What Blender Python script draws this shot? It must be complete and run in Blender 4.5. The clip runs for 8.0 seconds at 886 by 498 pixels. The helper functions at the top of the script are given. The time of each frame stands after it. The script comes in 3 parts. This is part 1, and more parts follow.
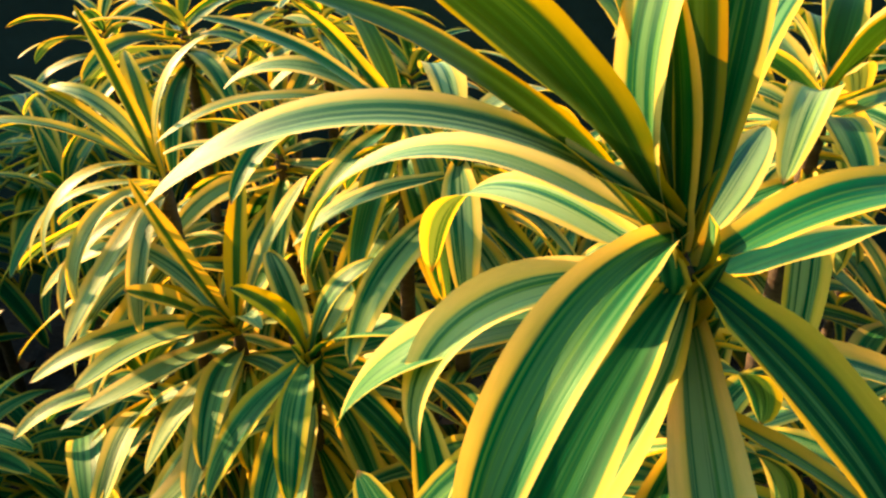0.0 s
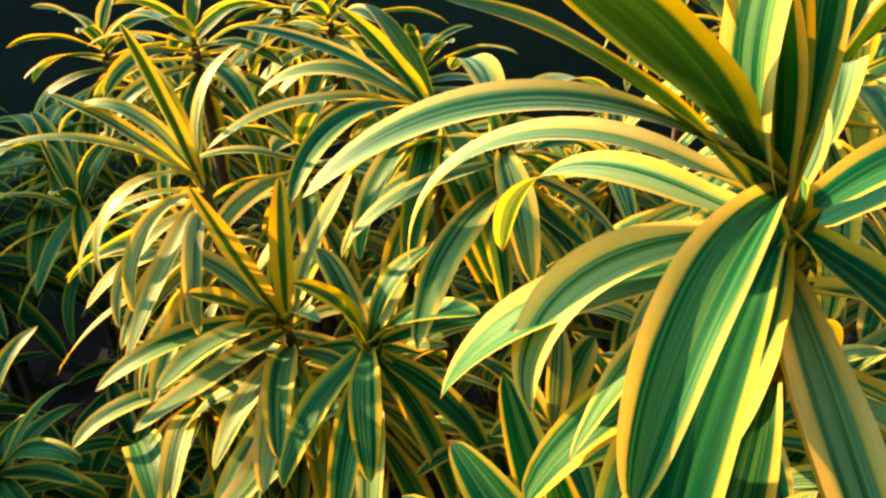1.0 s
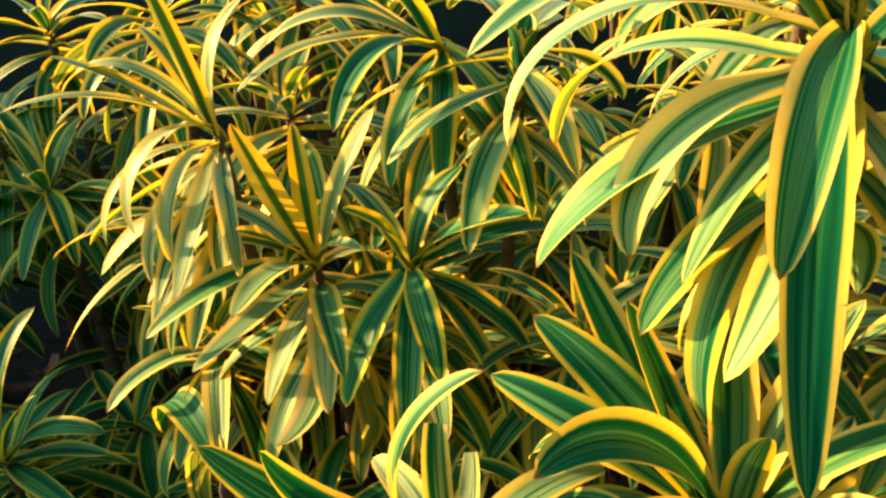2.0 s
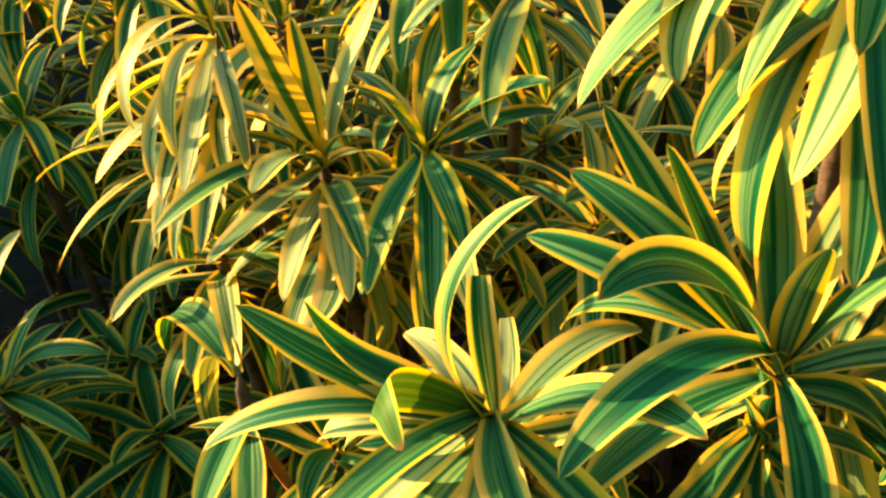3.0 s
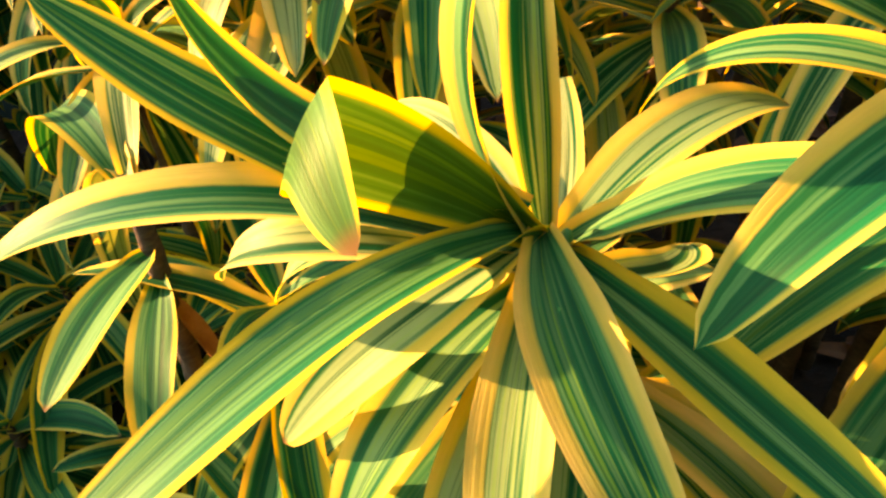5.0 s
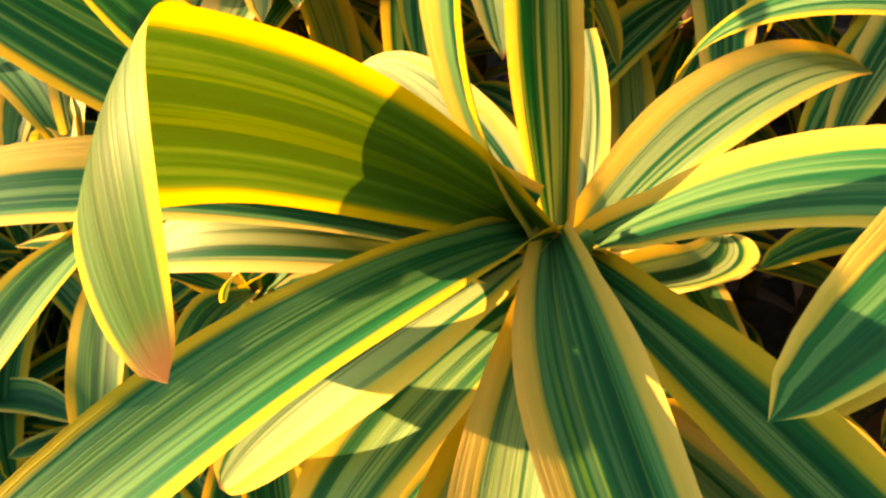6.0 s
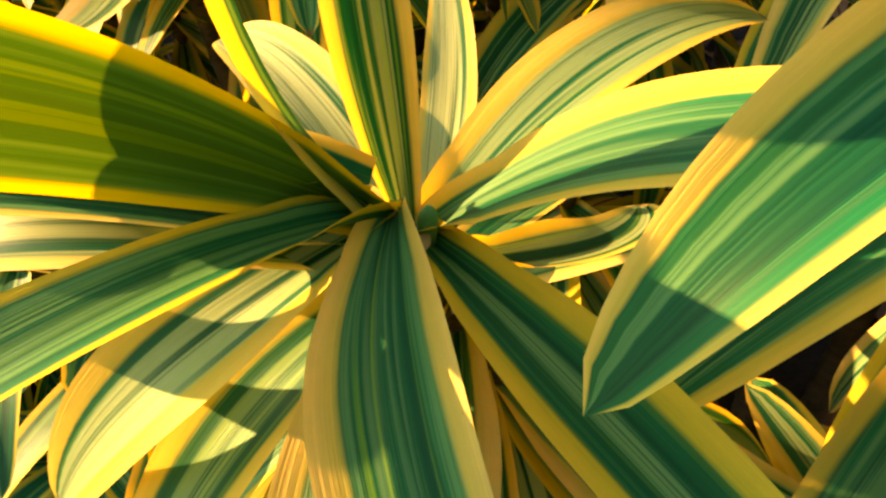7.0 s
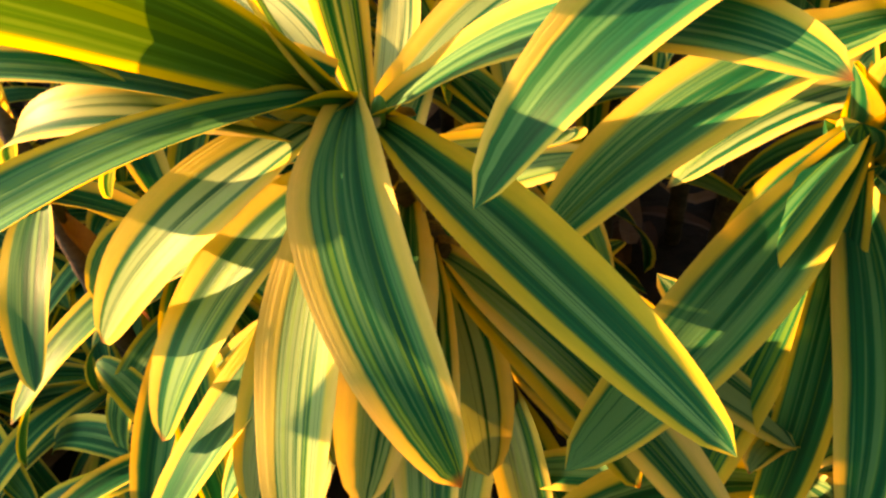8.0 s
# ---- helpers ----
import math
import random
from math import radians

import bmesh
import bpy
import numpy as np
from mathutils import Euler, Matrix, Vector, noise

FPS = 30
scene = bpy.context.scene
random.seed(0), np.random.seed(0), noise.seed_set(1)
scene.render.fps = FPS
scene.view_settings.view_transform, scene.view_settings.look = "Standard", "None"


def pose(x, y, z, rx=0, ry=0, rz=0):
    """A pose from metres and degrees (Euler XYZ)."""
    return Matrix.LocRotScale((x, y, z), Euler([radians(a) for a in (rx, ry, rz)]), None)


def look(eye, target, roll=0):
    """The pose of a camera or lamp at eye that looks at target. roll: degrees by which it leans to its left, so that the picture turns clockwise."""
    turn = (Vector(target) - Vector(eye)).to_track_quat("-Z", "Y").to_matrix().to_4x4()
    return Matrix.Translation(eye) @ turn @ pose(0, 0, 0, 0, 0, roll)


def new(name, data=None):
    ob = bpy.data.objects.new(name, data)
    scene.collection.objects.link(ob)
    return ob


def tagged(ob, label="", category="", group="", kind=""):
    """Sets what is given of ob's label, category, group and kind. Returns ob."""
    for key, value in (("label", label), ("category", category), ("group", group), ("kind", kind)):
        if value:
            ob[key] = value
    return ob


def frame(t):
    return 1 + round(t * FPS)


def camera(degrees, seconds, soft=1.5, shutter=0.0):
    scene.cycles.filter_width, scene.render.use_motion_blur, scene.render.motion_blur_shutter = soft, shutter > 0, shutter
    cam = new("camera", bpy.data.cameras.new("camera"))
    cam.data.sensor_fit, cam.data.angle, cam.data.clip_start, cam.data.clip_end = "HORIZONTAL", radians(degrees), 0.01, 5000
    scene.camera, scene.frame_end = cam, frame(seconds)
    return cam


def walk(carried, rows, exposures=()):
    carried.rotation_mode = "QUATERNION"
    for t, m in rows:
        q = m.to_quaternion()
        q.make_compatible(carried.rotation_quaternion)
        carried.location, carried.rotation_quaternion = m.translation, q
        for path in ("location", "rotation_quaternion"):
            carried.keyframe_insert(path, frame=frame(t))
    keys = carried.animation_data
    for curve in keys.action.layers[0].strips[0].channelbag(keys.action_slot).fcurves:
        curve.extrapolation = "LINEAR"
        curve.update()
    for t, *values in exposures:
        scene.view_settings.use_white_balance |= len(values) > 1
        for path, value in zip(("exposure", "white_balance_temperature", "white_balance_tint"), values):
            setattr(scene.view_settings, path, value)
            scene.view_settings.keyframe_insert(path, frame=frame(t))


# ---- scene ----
cam = camera(61.4, 8.0, soft=2.5)
ROWS = [
    (0, -0.0001, 0.0001, 1.0001, 63.99, 0.02, -0.01),
    (0.5, -0.0369, -0.0120, 1.0078, 64.14, 0.48, -1.28),
    (1, -0.0698, -0.0326, 1.0080, 63.69, 2.40, -3.87),
    (1.2, -0.0836, -0.0435, 1.0037, 63.25, 3.21, -6.19),
    (2.3, -0.2383, -0.0994, 0.9577, 62.47, 4.41, -14.82),
    (2.5, -0.2503, -0.1034, 0.9457, 61.83, 4.67, -15.67),
    (3, -0.2665, -0.0976, 0.8951, 60.68, 4.69, -17.04),
    (3.5, -0.2692, -0.0592, 0.8387, 59.35, 4.42, -17.23),
    (4, -0.2558, -0.0125, 0.7770, 57.15, 3.93, -17.40),
    (4.5, -0.2476, 0.0289, 0.7424, 54.77, 3.59, -17.42),
    (4.7, -0.2440, 0.0452, 0.7313, 53.55, 3.67, -17.44),
    (5.8, -0.2221, 0.1168, 0.6892, 48.31, 2.66, -16.57),
    (6, -0.2162, 0.1230, 0.6858, 48.42, 2.75, -16.18),
    (6.5, -0.1946, 0.1388, 0.6772, 47.14, 3.54, -16.66),
    (7, -0.1742, 0.1253, 0.6689, 47.17, 4.42, -18.23),
    (7.2, -0.1688, 0.1158, 0.6617, 47.22, 4.42, -18.91),
    (7.5, -0.1670, 0.0930, 0.6649, 46.91, 4.30, -19.05),
    (8, -0.1821, 0.0544, 0.6850, 46.00, 4.54, -19.41),
]
EXPOSURES = [(0, 2.32, 6600, -12), (3, 2.54, 7000, -2), (4.5, 2.86, 7700, 8), (6, 2.62, 8000, 12), (8, 2.74, 8100, 13)]
walk(cam, [(t, pose(x, y, z, rx, ry, rz)) for t, x, y, z, rx, ry, rz in ROWS], EXPOSURES)

# ---- light: clear sky, one warm sun low over the bed's far side ----
SUN_EL, SUN_AZ = 22.0, 145.0
world = bpy.data.worlds.new("sky")
scene.world = world
world.use_nodes = True
sky = world.node_tree.nodes.new("ShaderNodeTexSky")
sky.sky_type, sky.sun_disc = "NISHITA", False
sky.sun_elevation, sky.sun_rotation = radians(SUN_EL), radians(90 - SUN_AZ)
sky.dust_density, sky.ozone_density = 1.0, 1.5
sky_out = world.node_tree.nodes["Background"]
sky_out.inputs["Strength"].default_value = 0.11
world.node_tree.links.new(sky.outputs[0], sky_out.inputs["Color"])
lamp = bpy.data.lights.new("sun", "SUN")
lamp.energy, lamp.angle, lamp.color = 5.0, radians(0.6), (1.0, 0.48, 0.27)
sun = new("sun", lamp)
sun.matrix_world = look((math.cos(radians(SUN_EL)) * math.cos(radians(SUN_AZ)) * 6, math.cos(radians(SUN_EL)) * math.sin(radians(SUN_AZ)) * 6, math.sin(radians(SUN_EL)) * 6), (0, 0, 0))


# ---- materials ----
class Graph:
    """Short hand for building a node material."""

    def __init__(self, name):
        self.mat = bpy.data.materials.new(name)
        self.mat.use_nodes = True
        self.tree = self.mat.node_tree
        self.tree.nodes.clear()
        self.out = self.tree.nodes.new("ShaderNodeOutputMaterial")

    def node(self, kind):
        return self.tree.nodes.new(kind)

    def put(self, socket, value):
        if isinstance(value, bpy.types.NodeSocket):
            self.tree.links.new(value, socket)
        else:
            socket.default_value = value

    def math(self, op, a, b=0.0, c=0.0, clamp=False):
        n = self.node("ShaderNodeMath")
        n.operation, n.use_clamp = op, clamp
        for s, v in zip(n.inputs, (a, b, c)):
            self.put(s, v)
        return n.outputs[0]

    def vec(self, x, y, z):
        n = self.node("ShaderNodeCombineXYZ")
        for s, v in zip(n.inputs, (x, y, z)):
            self.put(s, v)
        return n.outputs[0]

    def noise(self, vector, scale, detail=2.0, rough=0.5):
        n = self.node("ShaderNodeTexNoise")
        self.put(n.inputs["Vector"], vector)
        n.inputs["Scale"].default_value, n.inputs["Detail"].default_value, n.inputs["Roughness"].default_value = scale, detail, rough
        return n.outputs[0]

    def step(self, x, lo, hi):
        n = self.node("ShaderNodeMapRange")
        n.interpolation_type = "SMOOTHSTEP"
        for s, v in zip(n.inputs, (x, lo, hi)):
            self.put(s, v)
        return n.outputs[0]

    def mix(self, f, a, b, blend="MIX"):
        n = self.node("ShaderNodeMix")
        n.data_type, n.blend_type = "RGBA", blend
        self.put(n.inputs[0], f)
        self.put(n.inputs[6], (*a, 1) if isinstance(a, tuple) else a)
        self.put(n.inputs[7], (*b, 1) if isinstance(b, tuple) else b)
        return n.outputs[2]

    def bump(self, height, strength, distance):
        n = self.node("ShaderNodeBump")
        n.inputs["Strength"].default_value, n.inputs["Distance"].default_value = strength, distance
        self.put(n.inputs["Height"], height)
        return n.outputs[0]

    def finish(self, shader):
        self.tree.links.new(shader, self.out.inputs[0])
        return self.mat

    def principled(self, color, rough, normal=None, specular=0.5, tint=(1.0, 1.0, 1.0)):
        n = self.node("ShaderNodeBsdfPrincipled")
        self.put(n.inputs["Base Color"], color)
        self.put(n.inputs["Roughness"], rough)
        n.inputs["Specular IOR Level"].default_value = specular
        n.inputs["Specular Tint"].default_value = (*tint, 1)
        if normal is not None:
            self.put(n.inputs["Normal"], normal)
        return n.outputs[0]


def leaf_material(name, tone, heart, silver=0.0):
    """Striped leaf: green heart with pale streaks, yellow to cream margins. tone: 0 fresh yellow, 1 cream. heart: the
    green share of the width. silver: how far pale streaks, painted sun sheen included, take over the heart.
    """
    g = Graph(name)
    uv = g.node("ShaderNodeUVMap").outputs[0]
    sep = g.node("ShaderNodeSeparateXYZ")
    g.put(sep.inputs[0], uv)
    u, v = sep.outputs[0], sep.outputs[1]
    rnd = g.node("ShaderNodeObjectInfo").outputs["Random"]

    def rand(k):
        n = g.node("ShaderNodeTexWhiteNoise")
        n.noise_dimensions = "1D"
        g.put(n.inputs["W"], g.math("MULTIPLY_ADD", rnd, 91.7, k))
        return n.outputs[0]

    r1, r2, r3, r4 = rand(1.3), rand(7.7), rand(15.1), rand(23.9)
    seed = g.math("MULTIPLY", rnd, 57.0)
    across = g.math("MULTIPLY_ADD", u, 2.0, -1.0)
    warp = g.math("ADD", g.noise(g.vec(g.math("MULTIPLY", u, 4.0), g.math("MULTIPLY", v, 1.6), seed), 1.0, 3.0), -0.5)
    off = g.math("MULTIPLY_ADD", r1, 0.22, -0.11)
    a = g.math("ABSOLUTE", g.math("ADD", across, off))
    a = g.math("MULTIPLY_ADD", warp, 0.30, a)
    fine = g.noise(g.vec(g.math("MULTIPLY", u, 30.0), g.math("MULTIPLY", v, 1.1), seed), 1.0, 3.0, 0.65)
    a = g.math("MULTIPLY_ADD", g.math("ADD", fine, -0.5), 0.08, a)
    edge = g.math("MULTIPLY_ADD", r2, 0.20, heart)
    margin = g.step(a, g.math("ADD", edge, -0.06), g.math("ADD", edge, 0.07))
    # heart: dark to pale green bands running with the leaf
    bands = g.noise(g.vec(g.math("MULTIPLY", u, 6.5), g.math("MULTIPLY", v, 0.5), seed), 1.0, 2.2, 0.5)
    pale = g.math("MULTIPLY", g.step(g.math("MULTIPLY_ADD", g.math("ADD", fine, -0.5), 0.35, bands), 0.50 - 0.20 * silver, 0.62 - 0.18 * silver), g.math("MULTIPLY_ADD", r3, 0.45 * (1 - 0.6 * silver), 0.08 + 0.64 * silver))
    dark = g.math("ADD", g.math("MULTIPLY", g.step(bands, 0.30, 0.62), 0.65), g.math("MULTIPLY", g.step(a, g.math("ADD", edge, -0.50), edge), 0.35))
    green = g.mix(dark, (0.0002, 0.044, 0.020), (0.003, 0.150, 0.043))
    green = g.mix(pale, green, tuple(a + (b - a) * silver for a, b in zip((0.17, 0.40, 0.12), (0.56, 0.62, 0.26))))
    thin = g.noise(g.vec(g.math("MULTIPLY", u, 18.0), g.math("MULTIPLY", v, 0.5), g.math("ADD", seed, 9.0)), 1.0, 1.0, 0.5)
    streak = g.math("MULTIPLY", g.step(thin, 0.58, 0.66), g.math("MULTIPLY_ADD", r4, 0.45, 0.0))
    green = g.mix(streak, green, (0.18, 0.38, 0.02))
    pins = g.noise(g.vec(g.math("MULTIPLY", u, 34.0), g.math("MULTIPLY", v, 0.4), g.math("ADD", seed, 31.0)), 1.0, 1.0, 0.5)
    green = g.mix(g.math("MULTIPLY", g.step(pins, 0.60, 0.68), 0.55), green, (0.0006, 0.060, 0.026))
    # Olive mixed into the heart imitates backlight through golden and amber leaves.
    if tone < 0.05:
        green = g.mix(0.60, green, (0.045, 0.115, 0.004))
    # margins
    yellow = g.mix(r3, (0.74, 0.54, 0.012), (0.64, 0.54, 0.012))
    cream = g.mix(r3, (0.84, 0.70, 0.25), (0.78, 0.66, 0.13))
    rim = g.mix(g.math("MULTIPLY_ADD", r1, 0.5, tone * 0.75 - 0.1, clamp=True), yellow, cream)
    lime = g.step(a, g.math("ADD", edge, 0.30), g.math("ADD", edge, 0.02))
    rim = g.mix(g.math("MULTIPLY", lime, 0.40), rim, (0.27, 0.36, 0.015))
    rim = g.mix(g.math("MULTIPLY", g.step(fine, 0.50, 0.75), 0.12), rim, (0.34, 0.36, 0.03))
    color = g.mix(margin, green, rim)
    # mottling, specks and a dry tip
    spots = g.noise(g.vec(g.math("MULTIPLY", u, 9.0), g.math("MULTIPLY", v, 11.0), seed), 1.0, 4.0, 0.7)
    color = g.mix(g.math("MULTIPLY", g.step(spots, 0.74, 0.80), 0.35), color, (0.10, 0.075, 0.02))
    color = g.mix(g.math("MULTIPLY", g.step(spots, 0.35, 0.75), 0.10), color, (0.03, 0.10, 0.02))
    tip = g.math("MULTIPLY", g.step(v, 0.965, 0.995), g.step(r4, 0.35, 0.5))
    color = g.mix(tip, color, (0.16, 0.085, 0.025))
    ribs = g.noise(g.vec(g.math("MULTIPLY", u, 48.0), g.math("MULTIPLY", v, 0.8), seed), 1.0, 2.0, 0.6)
    nor = g.bump(g.math("ADD", ribs, g.math("MULTIPLY", bands, 1.5)), 0.25, 0.0009)
    rough = g.math("MULTIPLY_ADD", spots, 0.18, 0.40)
    top = g.principled(color, rough, nor, 0.22, (0.50, 1.0, 0.32))
    tr = g.node("ShaderNodeBsdfTranslucent")
    g.put(tr.inputs[0], g.mix(1.0, color, (1.28, 0.88, 0.2) if tone < 0.05 else (1.15, 0.92, 0.25), "MULTIPLY"))
    ms = g.node("ShaderNodeMixShader")
    g.put(ms.inputs[0], g.math("MULTIPLY_ADD", margin, 0.04 if tone < 0.05 else 0.16, 0.34 if tone < 0.05 else 0.28))
    g.put(ms.inputs[1], top)
    g.put(ms.inputs[2], tr.outputs[0])
    return g.finish(ms.outputs[0])


def rough_material(name, dark, light, scale, rough=0.9, bump=0.01, stretch=(1, 1, 1)):
    g = Graph(name)
    co = g.node("ShaderNodeTexCoord").outputs["Object"]
    mp = g.node("ShaderNodeMapping")
    g.put(mp.inputs[0], co)
    mp.inputs["Scale"].default_value = stretch
    n1 = g.noise(mp.outputs[0], scale, 6.0, 0.65)
    n2 = g.noise(mp.outputs[0], scale * 0.13, 3.0, 0.5)
    f = g.step(g.math("MULTIPLY_ADD", n2, 0.6, g.math("MULTIPLY", n1, 0.5)), 0.35, 0.75)
    return g.finish(g.principled(g.mix(f, dark, light), rough, g.bump(n1, 0.8, bump), 0.3))


def dry_material():
    g = Graph("dry_leaf")
    r = g.node("ShaderNodeNewGeometry").outputs["Random Per Island"]
    co = g.node("ShaderNodeTexCoord").outputs["Object"]
    n = g.noise(co, 160.0, 4.0, 0.6)
    c = g.mix(r, (0.060, 0.020, 0.007), (0.22, 0.105, 0.036))
    c = g.mix(g.math("MULTIPLY", n, 0.6), c, (0.06, 0.03, 0.015))
    return g.finish(g.principled(c, 0.7, g.bump(n, 0.5, 0.002), 0.3))


LEAF = leaf_material("striped_leaf", 0.40, 0.54, 0.20)
# Deep green leaf; its darker colour also stands in for shade on some plants.
LEAF_DEEP_AND_SHADED = leaf_material("striped_leaf_deep_and_shaded", 0.30, 0.60, 0.07)
# Pale and cream leaves; on some the paleness is painted sun sheen.
LEAF_PALE = leaf_material("striped_leaf_pale_and_sheen", 0.80, 0.50, 0.46)
LEAF_CREAM = leaf_material("striped_leaf_cream_and_sheen", 0.95, 0.52, 0.68)
LEAF_AMBER = leaf_material("young_amber_leaf", 0.02, 0.26)
LEAF_GOLD = leaf_material("young_backlit_golden_leaf", 0.0, 0.64)
BUD = rough_material("bud", (0.02, 0.16, 0.03), (0.12, 0.28, 0.05), 160.0, 0.5, 0.001)
WITHERED = rough_material("withered_leaf", (0.22, 0.050, 0.008), (0.52, 0.24, 0.05), 70.0, 0.65, 0.002)
SHEATH = rough_material("sheath", (0.12, 0.075, 0.018), (0.40, 0.31, 0.10), 300.0, 0.7, 0.002)
BARK = rough_material("bark", (0.030, 0.024, 0.013), (0.115, 0.090, 0.050), 120.0, 0.85, 0.003, (1, 1, 2.5))
SOIL = rough_material("soil", (0.008, 0.006, 0.004), (0.036, 0.022, 0.013), 45.0, 0.95, 0.012)
# Near-black: the shade on the back wall is put into its colour.
PLASTER = rough_material("shaded_plaster", (0.006, 0.018, 0.013), (0.016, 0.036, 0.027), 14.0, 0.85, 0.004)
DRY = dry_material()


# ---- shapes ----
def leaf_frame(el, az, droop, power, sway, roll, twist, s, crease=None):
    """Direction, side and normal of a leaf at the share s of its length. crease: share, angle, sideways lean and reach of a bend near the tip."""
    e, a = radians(el - droop * s ** power), radians(az + sway * s ** power)
    d = Vector((math.cos(e) * math.cos(a), math.cos(e) * math.sin(a), math.sin(e)))
    n = Vector((-math.sin(e) * math.cos(a), -math.sin(e) * math.sin(a), math.cos(e)))
    side, r = d.cross(n), radians(roll + twist * s)
    side, n = side * math.cos(r) + n * math.sin(r), n * math.cos(r) - side * math.sin(r)
    if crease:
        g = min(1.0, max(0.0, (s - crease[0]) / crease[3]))
        axis = side * math.cos(radians(crease[2])) + n * math.sin(radians(crease[2]))
        turn = Matrix.Rotation(radians(crease[1]) * g * g * (3 - 2 * g), 3, axis)
        d, side, n = turn @ d, turn @ side, turn @ n
    return d, side, n


def leaf_width(s):
    """Half width along the leaf, 0 to 1: clasping base, broad middle, drawn-out tip."""
    if s < 0.45:
        return 0.36 + 0.64 * math.sin(s / 0.45 * math.pi / 2) ** 1.1
    c = (1 - s) / 0.55
    return max(0.0, 1 - (1 - c) ** 2) ** 0.575


def leaf_mesh(az, el, length, width, droop, power=1.4, sway=0.0, roll=0.0, twist=0.0, along=22, cross=6, fold=20.0, rng=random, crease=None, cut=1.0):
    """One arching leaf from its base at the origin, with a shallow channel and slightly wavy margins."""
    me = bpy.data.meshes.new("leaf")
    verts, faces, uvs = [], [], []
    at = Vector((0.0, 0.0, 0.0))
    wave, phase = rng.uniform(0.02, 0.07), rng.uniform(0, 6.3)
    turns = rng.uniform(1.2, 2.6)
    fold_mid = fold + rng.uniform(-6, 8)
    for i in range(along + 1):
        s = cut * i / along
        if i:
            d, _, _ = leaf_frame(el, az, droop, power, sway, roll, twist, cut * (i - 0.5) / along, crease)
            at = at + d * (length / along)
        _, side, nor = leaf_frame(el, az, droop, power, sway, roll, twist, s, crease)
        half = width / 2 * leaf_width(s)
        bend = radians(fold_mid * (1 - 0.5 * s) + 52 * max(0.0, 1 - s / 0.16))
        for j in range(cross + 1):
            u = 2 * j / cross - 1
            ripple = wave * half * abs(u) ** 3 * math.sin(phase + (1 if u > 0 else 1.7) + s * turns * 6.28)
            p = at + side * (half * u * (math.cos(bend) * 0.35 + 0.65)) + nor * (half * abs(u) ** 1.6 * math.sin(bend) + ripple)
            verts.append(p)
            uvs.append((j / cross, s))
    row = cross + 1
    for i in range(along):
        for j in range(cross):
            k = i * row + j
            faces.append((k, k + 1, k + 1 + row, k + row))
    me.from_pydata(verts, [], faces)
    layer = me.uv_layers.new(name="UVMap")
    for loop in me.loops:
        layer.data[loop.index].uv = uvs[loop.vertex_index]
    for poly in me.polygons:
        poly.use_smooth = True
    return me


def tube(name, points, radii, sides=10):
    """A tapering stem with ring scars through the points."""
    bm = bmesh.new()
    rings = []
    for (x, y, z), r in zip(points, radii):
        rings.append([bm.verts.new((x + r * math.cos(k * 2 * math.pi / sides), y + r * math.sin(k * 2 * math.pi / sides), z)) for k in range(sides)])
    for a, b in zip(rings, rings[1:]):
        for k in range(sides):
            bm.faces.new((a[k], a[(k + 1) % sides], b[(k + 1) % sides], b[k]))
    bm.faces.new(rings[-1])
    bm.faces.new(rings[0][::-1])
    me = bpy.data.meshes.new(name)
    bm.to_mesh(me)
    bm.free()
    for poly in me.polygons:
        poly.use_smooth = True
    return me


def part(name, me, material, parent, place=(0, 0, 0), label=""):
    ob = new(name, me)
    me.materials.append(material)
    ob.parent = parent
    ob.location = place
    return tagged(ob, label)


